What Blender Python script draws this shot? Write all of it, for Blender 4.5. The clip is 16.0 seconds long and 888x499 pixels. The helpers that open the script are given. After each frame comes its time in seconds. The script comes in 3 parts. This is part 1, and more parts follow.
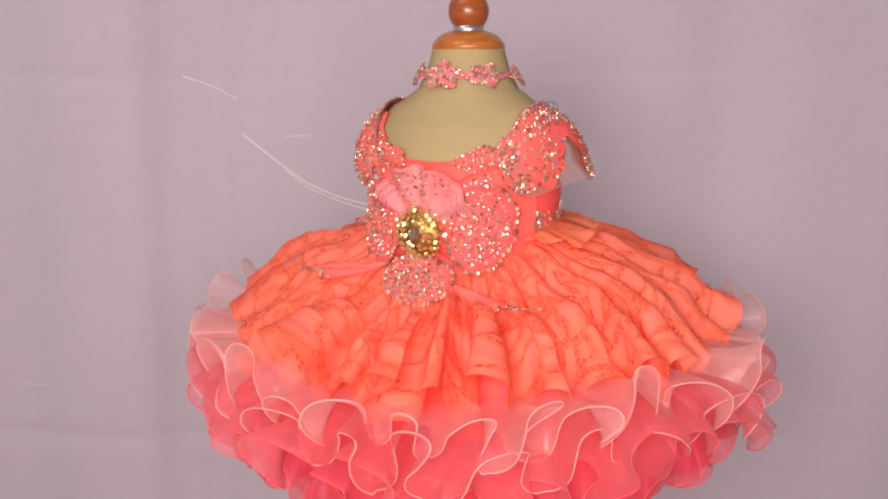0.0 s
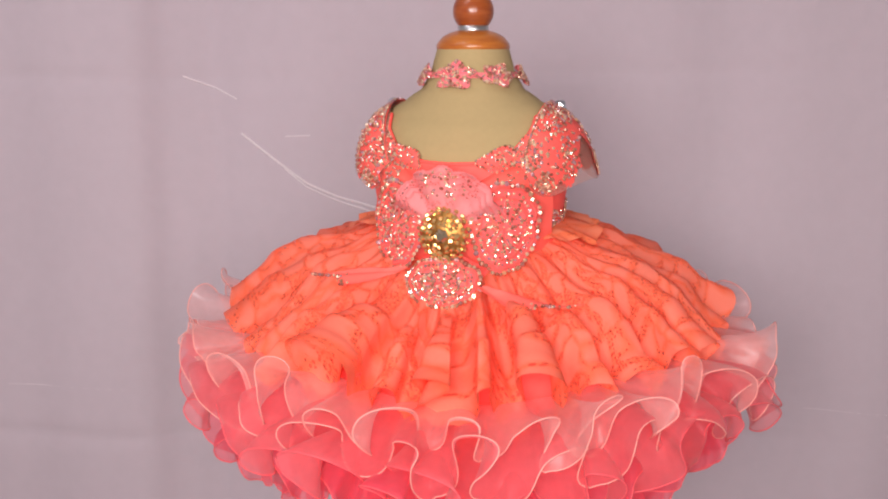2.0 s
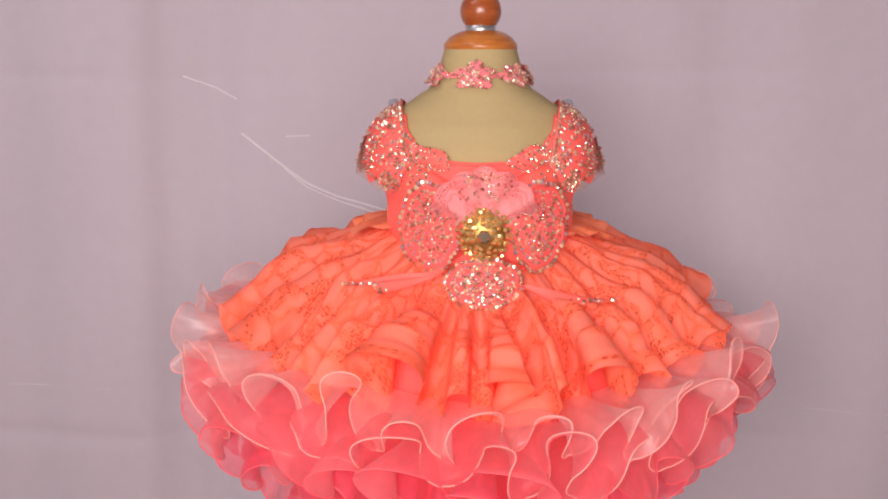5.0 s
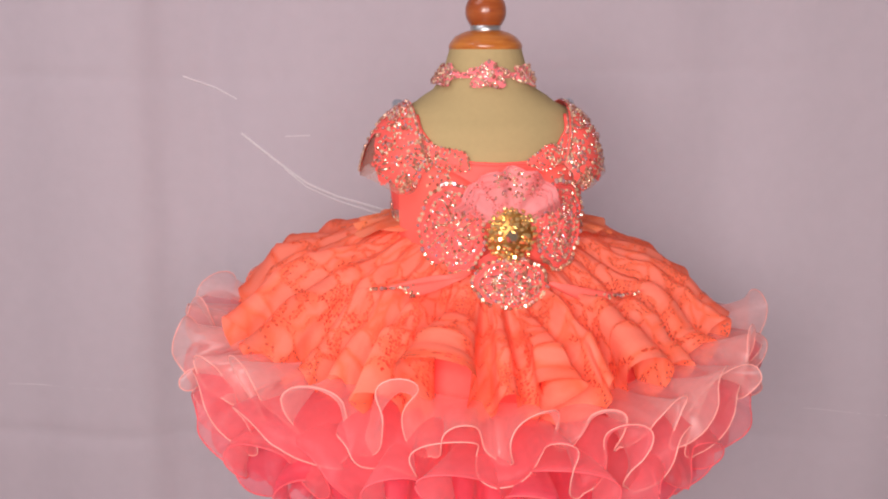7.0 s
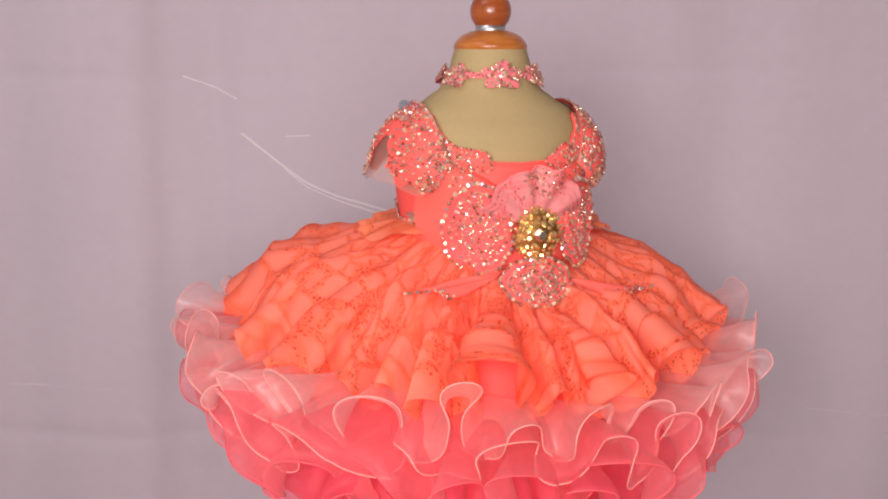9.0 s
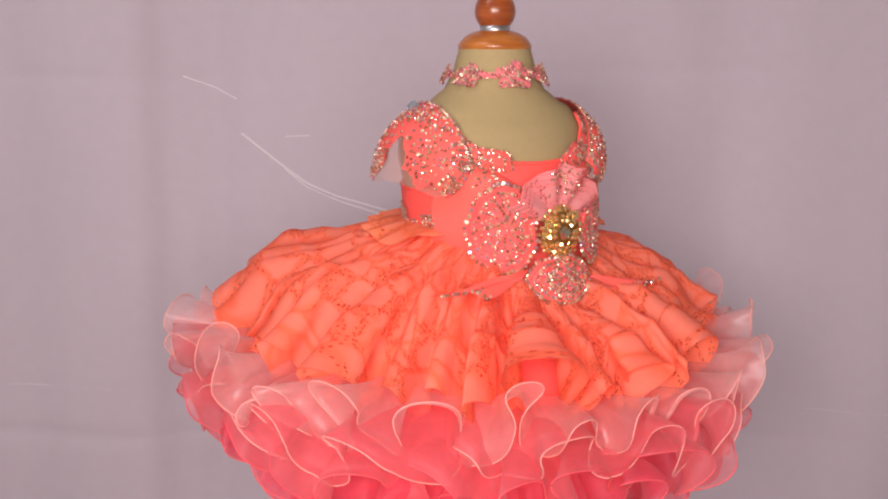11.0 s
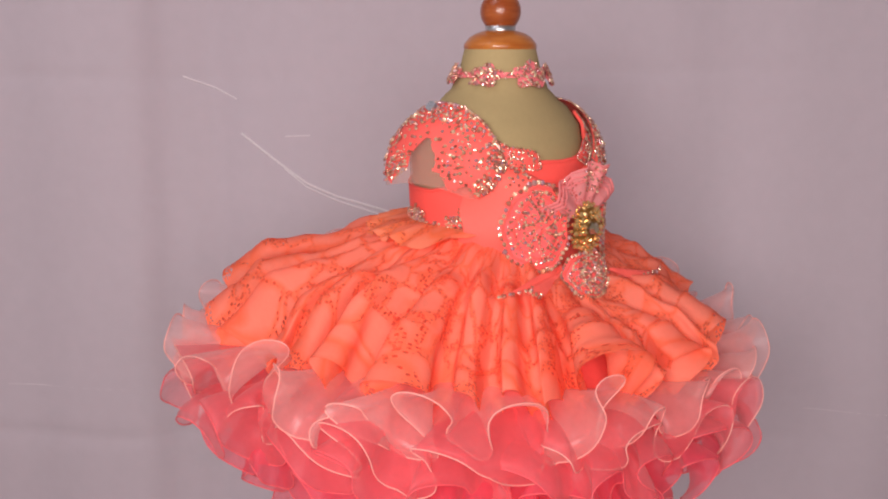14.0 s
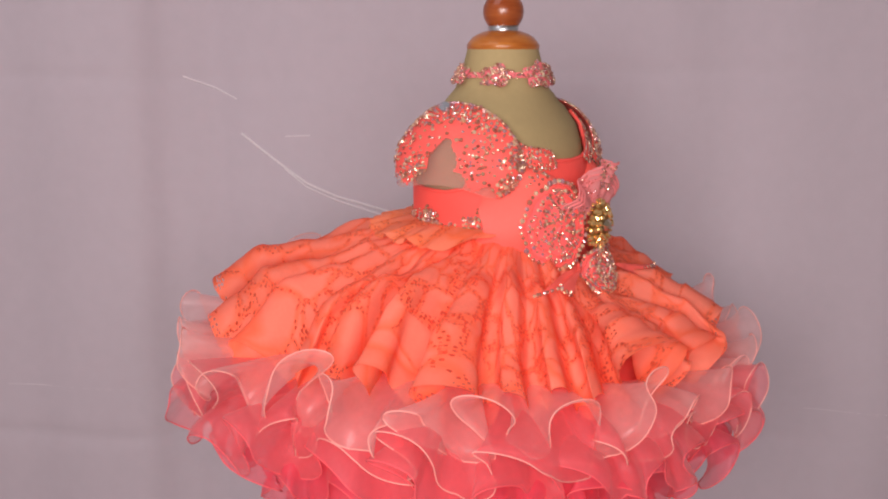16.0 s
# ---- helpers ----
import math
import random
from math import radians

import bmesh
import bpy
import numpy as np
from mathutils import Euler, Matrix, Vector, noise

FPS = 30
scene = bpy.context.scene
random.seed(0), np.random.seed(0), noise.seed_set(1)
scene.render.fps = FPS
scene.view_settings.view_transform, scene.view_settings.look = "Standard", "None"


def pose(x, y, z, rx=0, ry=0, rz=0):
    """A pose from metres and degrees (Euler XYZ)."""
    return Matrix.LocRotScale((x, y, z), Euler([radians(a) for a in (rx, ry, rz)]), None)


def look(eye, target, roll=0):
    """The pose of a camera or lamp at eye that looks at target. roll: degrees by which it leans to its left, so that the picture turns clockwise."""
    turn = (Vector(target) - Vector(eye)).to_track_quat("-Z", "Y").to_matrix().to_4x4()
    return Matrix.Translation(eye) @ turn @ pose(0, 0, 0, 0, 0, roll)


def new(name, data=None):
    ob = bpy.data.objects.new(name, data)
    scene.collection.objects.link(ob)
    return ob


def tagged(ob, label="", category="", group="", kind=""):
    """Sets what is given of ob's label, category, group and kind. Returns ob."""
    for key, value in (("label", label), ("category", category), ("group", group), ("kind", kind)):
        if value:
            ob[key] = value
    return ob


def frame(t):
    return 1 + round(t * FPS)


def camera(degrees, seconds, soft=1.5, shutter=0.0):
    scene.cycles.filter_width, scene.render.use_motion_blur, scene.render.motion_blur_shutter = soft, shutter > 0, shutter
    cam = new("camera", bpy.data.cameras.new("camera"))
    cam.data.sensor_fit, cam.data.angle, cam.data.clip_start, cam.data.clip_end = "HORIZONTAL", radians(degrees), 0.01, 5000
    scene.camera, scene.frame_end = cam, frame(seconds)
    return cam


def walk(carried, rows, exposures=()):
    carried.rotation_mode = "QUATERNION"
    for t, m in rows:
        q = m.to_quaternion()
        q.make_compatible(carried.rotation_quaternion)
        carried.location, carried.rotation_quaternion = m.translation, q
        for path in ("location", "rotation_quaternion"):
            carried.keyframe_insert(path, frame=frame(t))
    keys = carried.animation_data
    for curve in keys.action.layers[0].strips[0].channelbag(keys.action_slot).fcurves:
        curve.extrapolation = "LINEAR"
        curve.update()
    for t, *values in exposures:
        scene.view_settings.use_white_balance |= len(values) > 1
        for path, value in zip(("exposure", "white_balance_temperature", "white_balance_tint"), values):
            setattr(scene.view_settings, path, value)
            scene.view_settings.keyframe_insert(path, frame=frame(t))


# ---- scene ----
# ---------------------------------------------------------------- camera
cam = camera(49.5, 16.0, soft=2.1)
VIEW = look((0.0, -0.95, 0.95), (-0.0352, 0.0, 0.758))
walk(cam, [(0.0, VIEW), (16.0, VIEW)], exposures=[(0.0, 0.0), (7.0, 0.0), (12.5, -0.15), (16.0, -0.24)])

# ---------------------------------------------------------------- light
world = bpy.data.worlds.new("room_world")
scene.world = world
world.use_nodes = True
world.node_tree.nodes["Background"].inputs[0].default_value = (0.75, 0.78, 1.0, 1)
world.node_tree.nodes["Background"].inputs[1].default_value = 0.05


def area_lamp(name, eye, target, w, h, watts, colour):
    data = bpy.data.lights.new(name, "AREA")
    data.shape, data.size, data.size_y, data.energy, data.color = "RECTANGLE", w, h, watts, colour
    ob = new(name, data)
    ob.matrix_world = look(eye, target)
    return ob


area_lamp("lamp_west", (-0.22, -1.35, 1.06), (0.0, 0.0, 0.64), 0.50, 0.40, 16.2, (1.0, 0.92, 0.90))
area_lamp("lamp_east", (0.20, -1.35, 1.04), (0.0, 0.0, 0.64), 0.50, 0.40, 6.6, (0.99, 0.90, 0.93))
# unseen fill, added overhead to brighten the left of the sheet
area_lamp("fill_lamp", (-1.1, -0.9, 2.4), (-1.1, -0.9, 0.0), 1.2, 0.6, 10.0, (0.90, 0.90, 1.0))


# ---------------------------------------------------------------- materials
def material(name, base, rough=0.6, metal=0.0, sheen=0.0, see=0.0, trans=0.0, spread=0.06, scale=60.0, bump=0.0, bump_scale=400.0):
    """Node material with colour variation at two scales, fine relief, and, for sheer cloth, a see-through and a translucent share."""
    m = bpy.data.materials.new(name)
    m.use_nodes = True
    nt = m.node_tree
    n, l = nt.nodes, nt.links
    p = n["Principled BSDF"]
    out = n["Material Output"]
    tc = n.new("ShaderNodeTexCoord")
    big, fine = n.new("ShaderNodeTexNoise"), n.new("ShaderNodeTexNoise")
    big.inputs["Scale"].default_value, fine.inputs["Scale"].default_value = scale * 0.25, scale * 4
    for t in (big, fine):
        l.new(tc.outputs["Object"], t.inputs["Vector"])
    add = n.new("ShaderNodeMath")
    add.operation = "ADD"
    l.new(big.outputs["Fac"], add.inputs[0])
    l.new(fine.outputs["Fac"], add.inputs[1])
    ramp = n.new("ShaderNodeMapRange")
    ramp.inputs[1].default_value, ramp.inputs[2].default_value = 0.6, 1.4
    ramp.inputs[3].default_value, ramp.inputs[4].default_value = 1 - spread, 1 + spread
    l.new(add.outputs[0], ramp.inputs[0])
    hsv = n.new("ShaderNodeHueSaturation")
    hsv.inputs["Color"].default_value = (*base, 1)
    l.new(ramp.outputs[0], hsv.inputs["Value"])
    l.new(hsv.outputs[0], p.inputs["Base Color"])
    p.inputs["Roughness"].default_value, p.inputs["Metallic"].default_value = rough, metal
    p.inputs["Sheen Weight"].default_value = sheen
    p.inputs["Specular IOR Level"].default_value = 0.5 if metal else 0.32
    if bump:
        b = n.new("ShaderNodeBump")
        b.inputs["Strength"].default_value, b.inputs["Distance"].default_value = bump, 0.001
        t = n.new("ShaderNodeTexNoise")
        t.inputs["Scale"].default_value = bump_scale
        l.new(tc.outputs["Object"], t.inputs["Vector"])
        l.new(t.outputs["Fac"], b.inputs["Height"])
        l.new(b.outputs[0], p.inputs["Normal"])
    last = p.outputs[0]
    if trans:
        tr, mix = n.new("ShaderNodeBsdfTranslucent"), n.new("ShaderNodeMixShader")
        l.new(hsv.outputs[0], tr.inputs["Color"])
        mix.inputs[0].default_value = trans
        l.new(last, mix.inputs[1])
        l.new(tr.outputs[0], mix.inputs[2])
        last = mix.outputs[0]
    if see:
        tp, mix = n.new("ShaderNodeBsdfTransparent"), n.new("ShaderNodeMixShader")
        mix.inputs[0].default_value = see
        l.new(last, mix.inputs[1])
        l.new(tp.outputs[0], mix.inputs[2])
        last = mix.outputs[0]
    l.new(last, out.inputs[0])
    return m


def lace_material(name, base):
    """Floral lace: dense petals parted by bands of open net."""
    m = material(name, base, 0.8, trans=0.40, spread=0.05, scale=80)
    nt = m.node_tree
    n, l = nt.nodes, nt.links
    tc = next(x for x in n if x.type == "TEX_COORD")
    p = n["Principled BSDF"]
    warp = n.new("ShaderNodeTexNoise")
    warp.inputs["Scale"].default_value = 22
    l.new(tc.outputs["UV"], warp.inputs["Vector"])
    mixv = n.new("ShaderNodeMixRGB")
    mixv.blend_type, mixv.inputs[0].default_value = "ADD", 0.05
    l.new(tc.outputs["UV"], mixv.inputs[1])
    l.new(warp.outputs["Color"], mixv.inputs[2])
    cells = n.new("ShaderNodeTexVoronoi")
    cells.feature, cells.inputs["Scale"].default_value = "DISTANCE_TO_EDGE", 33
    l.new(mixv.outputs[0], cells.inputs["Vector"])
    net = n.new("ShaderNodeTexVoronoi")
    net.feature, net.inputs["Scale"].default_value = "F1", 360
    net.inputs["Randomness"].default_value = 0.55
    l.new(tc.outputs["UV"], net.inputs["Vector"])
    patch = n.new("ShaderNodeTexNoise")
    patch.inputs["Scale"].default_value = 14
    l.new(tc.outputs["UV"], patch.inputs["Vector"])
    wide = n.new("ShaderNodeMapRange")
    wide.inputs[1].default_value, wide.inputs[2].default_value = 0.38, 0.57
    wide.inputs[3].default_value, wide.inputs[4].default_value = 0.0, 0.12
    l.new(patch.outputs["Fac"], wide.inputs[0])
    band, dot, hole = (n.new("ShaderNodeMath") for _ in range(3))
    band.operation, dot.operation, hole.operation = "LESS_THAN", "LESS_THAN", "MULTIPLY"
    l.new(cells.outputs["Distance"], band.inputs[0])
    l.new(wide.outputs[0], band.inputs[1])
    l.new(net.outputs["Distance"], dot.inputs[0])
    dot.inputs[1].default_value = 0.40
    l.new(band.outputs[0], hole.inputs[0])
    l.new(dot.outputs[0], hole.inputs[1])
    hsv = next(x for x in n if x.type == "HUE_SAT")
    tone = n.new("ShaderNodeMapRange")
    tone.inputs[1].default_value, tone.inputs[2].default_value = 0.02, 0.22
    tone.inputs[3].default_value, tone.inputs[4].default_value = 1.02, 0.93
    l.new(cells.outputs["Distance"], tone.inputs[0])
    l.new(tone.outputs[0], hsv.inputs["Saturation"])
    bump = n.new("ShaderNodeBump")
    bump.inputs["Strength"].default_value, bump.inputs["Distance"].default_value = 0.35, 0.0009
    ridge, both = n.new("ShaderNodeTexNoise"), n.new("ShaderNodeMath")
    ridge.inputs["Scale"].default_value, ridge.inputs["Detail"].default_value = 170, 4
    l.new(tc.outputs["UV"], ridge.inputs["Vector"])
    both.operation, both.inputs[1].default_value = "MULTIPLY_ADD", 1.6
    l.new(ridge.outputs["Fac"], both.inputs[0])
    both.inputs[2].default_value = 0.0
    l.new(both.outputs[0], bump.inputs["Height"])
    tint, petals = n.new("ShaderNodeTexVoronoi"), n.new("ShaderNodeMapRange")
    tint.inputs["Scale"].default_value = 33
    l.new(mixv.outputs[0], tint.inputs["Vector"])
    petals.inputs[3].default_value, petals.inputs[4].default_value = 0.95, 1.07
    sep = n.new("ShaderNodeSeparateColor")
    l.new(tint.outputs["Color"], sep.inputs[0])
    l.new(sep.outputs[0], petals.inputs[0])
    fleck = hsv.inputs["Value"].links[0].from_socket
    times = n.new("ShaderNodeMath")
    times.operation = "MULTIPLY"
    l.new(fleck, times.inputs[0])
    l.new(petals.outputs[0], times.inputs[1])
    l.new(times.outputs[0], hsv.inputs["Value"])
    l.new(bump.outputs[0], p.inputs["Normal"])
    out = n["Material Output"]
    last = out.inputs[0].links[0].from_socket
    tp, mix, part_open = n.new("ShaderNodeBsdfTransparent"), n.new("ShaderNodeMixShader"), n.new("ShaderNodeMath")
    part_open.operation, part_open.inputs[1].default_value = "MULTIPLY", 0.7
    l.new(hole.outputs[0], part_open.inputs[0])
    l.new(part_open.outputs[0], mix.inputs[0])
    l.new(last, mix.inputs[1])
    l.new(tp.outputs[0], mix.inputs[2])
    l.new(mix.outputs[0], out.inputs[0])
    return m


def gem_material(name, ramp_stops, rough=0.08, metal=0.85):
    """Foiled glass stones: each stone takes its own tint."""
    m = bpy.data.materials.new(name)
    m.use_nodes = True
    n, l = m.node_tree.nodes, m.node_tree.links
    p = n["Principled BSDF"]
    geo, ramp = n.new("ShaderNodeNewGeometry"), n.new("ShaderNodeValToRGB")
    els = ramp.color_ramp.elements
    while len(els) < len(ramp_stops):
        els.new(0.5)
    for e, (pos, col) in zip(els, ramp_stops):
        e.position, e.color = pos, (*col, 1)
    l.new(geo.outputs["Random Per Island"], ramp.inputs[0])
    l.new(ramp.outputs[0], p.inputs["Base Color"])
    p.inputs["Metallic"].default_value, p.inputs["Roughness"].default_value = metal, rough
    p.inputs["Coat Weight"].default_value, p.inputs["Coat Roughness"].default_value = 0.6, 0.03
    return m


def wood_material(name, a, b):
    m = material(name, a, 0.32)
    n, l = m.node_tree.nodes, m.node_tree.links
    tc = next(x for x in n if x.type == "TEX_COORD")
    mp, wave, ramp = n.new("ShaderNodeMapping"), n.new("ShaderNodeTexNoise"), n.new("ShaderNodeValToRGB")
    mp.inputs["Scale"].default_value = (40, 40, 260)
    wave.inputs["Scale"].default_value, wave.inputs["Detail"].default_value = 1.0, 6
    l.new(tc.outputs["Object"], mp.inputs[0])
    l.new(mp.outputs[0], wave.inputs["Vector"])
    l.new(wave.outputs["Fac"], ramp.inputs[0])
    ramp.color_ramp.elements[0].position, ramp.color_ramp.elements[0].color = 0.3, (*a, 1)
    ramp.color_ramp.elements[1].position, ramp.color_ramp.elements[1].color = 0.7, (*b, 1)
    l.new(ramp.outputs[0], n["Principled BSDF"].inputs["Base Color"])
    n["Principled BSDF"].inputs["Coat Weight"].default_value = 0.4
    n["Principled BSDF"].inputs["Coat Roughness"].default_value = 0.15
    return m


SATIN = material("coral_satin", (0.97, 0.105, 0.085), 0.6, spread=0.04, bump=0.12, bump_scale=900)
# lit copy of the coral satin: the bow's brighter shading is in the colour
BOW_SATIN = material("lit_coral_satin", (0.98, 0.13, 0.10), 0.6, spread=0.04, bump=0.12, bump_scale=900)
SATIN_DEEP = material("coral_lining", (0.99, 0.11, 0.095), 0.7, spread=0.08, scale=40)
LACE = lace_material("orange_coral_lace", (1.0, 0.218, 0.120))
PEPLUM = lace_material("apricot_lace", (1.0, 0.28, 0.13))
ORGANZA = material("pale_coral_organza", (1.0, 0.53, 0.50), 0.28, sheen=0.5, see=0.60, trans=0.5, spread=0.10, scale=30, bump=0.2, bump_scale=500)
ORGANZA_MID = material("coral_pink_organza", (1.0, 0.23, 0.26), 0.42, sheen=0.4, see=0.48, trans=0.55, spread=0.08, scale=30, bump=0.2, bump_scale=500)
ORGANZA_RED = material("rose_organza", (1.0, 0.14, 0.21), 0.46, sheen=0.3, see=0.38, trans=0.6, spread=0.08, scale=30, bump=0.2, bump_scale=500)
ORGANZA.node_tree.nodes["Principled BSDF"].inputs["Specular IOR Level"].default_value = 0.9
# one edging in two tones: pale as if lit, dark red as if shaded
CORD_LIT = material("lit_edging", (0.99, 0.46, 0.40), 0.5, see=0.35, spread=0.08)
CORD_SHADED = material("shaded_edging", (0.78, 0.11, 0.13), 0.5, spread=0.08)
CHOKER_CLOTH = material("rose_pink_lace", (0.82, 0.18, 0.20), 0.7, spread=0.2, scale=160, bump=0.5, bump_scale=500)
PINK_LACE = lace_material("pale_pink_lace", (0.93, 0.34, 0.34))
APPLIQUE = material("pink_applique", (0.90, 0.125, 0.12), 0.7, spread=0.2, scale=160, bump=0.5, bump_scale=500)
BRAID = material("coral_braid", (0.96, 0.12, 0.10), 0.65, spread=0.12, scale=200, bump=0.5, bump_scale=900)
SHEER = material("sheer_mesh", (0.72, 0.40, 0.32), 0.6, see=0.62, trans=0.3, spread=0.05)
LINEN = material("cream_jersey", (0.385, 0.285, 0.135), 0.85, spread=0.04, scale=50, bump=0.2, bump_scale=1400)
WOOD = wood_material("varnished_wood", (0.34, 0.085, 0.012), (0.50, 0.17, 0.03))
WOOD_DARK = wood_material("red_varnished_wood", (0.24, 0.045, 0.010), (0.36, 0.09, 0.02))
CRYSTAL = gem_material("pink_crystal", [(0.0, (0.32, 0.09, 0.06)), (0.25, (0.58, 0.24, 0.16)), (0.45, (0.88, 0.66, 0.44)), (0.6, (0.42, 0.16, 0.09)), (0.8, (0.52, 0.29, 0.34)), (1.0, (0.80, 0.42, 0.22))], 0.2, 0.45)
GOLD = gem_material("gold_crystal", [(0.0, (0.85, 0.42, 0.10)), (0.35, (0.48, 0.21, 0.05)), (0.6, (0.95, 0.62, 0.24)), (1.0, (1.0, 0.92, 0.70))], 0.10, 0.8)
BRONZE = material("aged_brass", (0.45, 0.22, 0.06), 0.4, metal=0.9, spread=0.2)
SILVER = gem_material("silver_stone", [(0.0, (0.36, 0.38, 0.44)), (1.0, (0.55, 0.57, 0.62))], 0.12, 0.7)
AMBER = gem_material("smoky_stone", [(0.0, (0.40, 0.32, 0.22)), (1.0, (0.58, 0.48, 0.32))], 0.03)
SHEET = material("white_sheet", (0.59, 0.505, 0.55), 0.9, spread=0.025, scale=12, bump=0.1, bump_scale=1200)
# paler than the sheet: the light that creases catch, put into the colour
CREASE_LIT = material("lit_crease", (0.80, 0.72, 0.74), 0.7, spread=0.05)
PAINT = material("wall_paint", (0.76, 0.74, 0.74), 0.8, spread=0.03, scale=8, bump=0.1, bump_scale=200)
FLOORING = material("floor_lino", (0.46, 0.41, 0.38), 0.5, spread=0.1, scale=10, bump=0.1, bump_scale=100)
METAL = material("brushed_metal", (0.6, 0.6, 0.6), 0.35, metal=1.0, spread=0.05)


# ---------------------------------------------------------------- mesh tools
def mesh_of(name, verts, faces, mat, smooth=True):
    me = bpy.data.meshes.new(name)
    me.from_pydata([tuple(v) for v in verts], [], faces)
    me.materials.append(mat)
    if smooth:
        me.polygons.foreach_set("use_smooth", [True] * len(me.polygons))
    me.update()
    return me


def lay_cloth(me, nu, nv, wide, high):
    """Texture coordinates in metres of cloth for a full grid of nu x nv faces."""
    uv = me.uv_layers.new(name="cloth")
    co = []
    for k in range(nu * nv):
        i, j = divmod(k, nv)
        for a, c in ((i, j), (i + 1, j), (i + 1, j + 1), (i, j + 1)):
            co += [a / nu * wide, c / nv * high]
    uv.data.foreach_set("uv", co)
    return me


def part(name, me, parent, label="", kind=""):
    ob = new(name, me)
    ob.parent = parent
    return tagged(ob, label, kind=kind)


def grid(fn, nu, nv, loop=False, keep=None):
    """Vertices and faces of the surface fn(i / nu, j / nv); loop joins the ends in u."""
    cols = nu if loop else nu + 1
    verts = [fn(i / nu, j / nv) for i in range(cols) for j in range(nv + 1)]
    faces = []
    for i in range(nu):
        for j in range(nv):
            if keep and not keep((i + 0.5) / nu, (j + 0.5) / nv):
                continue
            a, b = i * (nv + 1) + j, ((i + 1) % cols) * (nv + 1) + j
            faces.append((a, b, b + 1, a + 1))
    return verts, faces


def tube(points, radius, sides=6, closed=False):
    """A round cord along the points."""
    pts = [Vector(p) for p in points]
    n = len(pts)
    verts, faces = [], []
    for i, p in enumerate(pts):
        a, b = (pts[i - 1] if i or closed else p), (pts[(i + 1) % n] if i < n - 1 or closed else p)
        d = (b - a).normalized() if (b - a).length > 1e-9 else Vector((1, 0, 0))
        side = d.cross(Vector((0.13, 0.2, 1))).normalized()
        up = side.cross(d)
        for k in range(sides):
            t = 2 * math.pi * k / sides
            verts.append(p + radius * (math.cos(t) * side + math.sin(t) * up))
    for i in range(n if closed else n - 1):
        for k in range(sides):
            a, b = i * sides, ((i + 1) % n) * sides
            faces.append((a + k, a + (k + 1) % sides, b + (k + 1) % sides, b + k))
    return verts, faces


def join(pieces):
    verts, faces = [], []
    for v, f in pieces:
        o = len(verts)
        verts += v
        faces += [tuple(i + o for i in x) for x in f]
    return verts, faces


def stone(place, normal, size, rng, tilt=0.35):
    """One cut stone: a six-sided faceted cap with a flat table."""
    nrm = Vector(normal).normalized()
    nrm = (nrm + tilt * Vector((rng.uniform(-1, 1), rng.uniform(-1, 1), rng.uniform(-1, 1)))).normalized()
    a = nrm.orthogonal().normalized()
    b = nrm.cross(a)
    turn = rng.uniform(0, 1)
    verts = []
    for rad, up in ((1.0, 0.0), (1.0, 0.25), (0.55, 0.75)):
        for k in range(6):
            t = turn + math.pi * k / 3
            verts.append(Vector(place) + size * (rad * (math.cos(t) * a + math.sin(t) * b) + up * nrm))
    faces = [(r + k, r + (k + 1) % 6, r + 6 + (k + 1) % 6, r + 6 + k) for r in (0, 6) for k in range(6)]
    faces.append(tuple(range(12, 18)))
    return verts, faces


def stones_mesh(name, spots, mat, seed):
    rng = random.Random(seed)
    return mesh_of(name, *join([stone(p, n, s * rng.uniform(0.75, 1.25), rng) for p, n, s in spots]), mat, smooth=False)


def waves(seed, lows, highs):
    """A smooth periodic function of the angle, about -1 to 1."""
    rng = random.Random(seed)
    terms = [(k, rng.uniform(0, 6.28), rng.uniform(0.5, 1.0)) for k in range(lows, highs)]
    norm = sum(t[2] for t in terms) * 0.55
    return lambda a: sum(w * math.sin(k * a + p) for k, p, w in terms) / norm


def at_az(az, r, z):
    """Place at azimuth az (0 is the dress's front, east positive)."""
    return Vector((r * math.sin(az), -r * math.cos(az), z))


def smooth_table(rows, x):
    """Smooth interpolation in a small table of rows (x, values...), x falling."""
    for a, b in zip(rows, rows[1:]):
        if x >= b[0]:
            t = min(1, max(0, (x - a[0]) / (b[0] - a[0])))
            t = t * t * (3 - 2 * t) * 0.5 + t * 0.5
            return [p + (q - p) * t for p, q in zip(a[1:], b[1:])]
    return list(rows[-1][1:])


# ---------------------------------------------------------------- room
def slab(name, lo, hi, mat, label, category):
    (x0, y0, z0), (x1, y1, z1) = lo, hi
    v = [(x, y, z) for x in (x0, x1) for y in (y0, y1) for z in (z0, z1)]
    f = [(0, 1, 3, 2), (4, 6, 7, 5), (0, 4, 5, 1), (2, 3, 7, 6), (0, 2, 6, 4), (1, 5, 7, 3)]
    return tagged(new(name, mesh_of(name, v, f, mat, False)), label, category, kind="structure")


slab("floor", (-2.2, -2.6, -0.1), (2.2, 1.2, 0.0), FLOORING, "plain dull brown floor of the room", "floor")
slab("ceiling", (-2.2, -2.6, 2.5), (2.2, 1.2, 2.6), PAINT, "plain off-white painted ceiling of the room", "ceiling")
slab("wall_north", (-2.2, 1.0, 0.0), (2.2, 1.2, 2.5), PAINT, "plain pale painted wall behind the hung sheet", "wall")
slab("wall_south", (-2.2, -2.6, 0.0), (2.2, -2.4, 2.5), PAINT, "plain pale painted wall of the room", "wall")
slab("wall_west", (-2.2, -2.4, 0.0), (-2.0, 1.0, 2.5), PAINT, "plain pale painted side wall", "wall")
slab("wall_east", (2.0, -2.4, 0.0), (2.2, 1.0, 2.5), PAINT, "plain pale painted side wall", "wall")


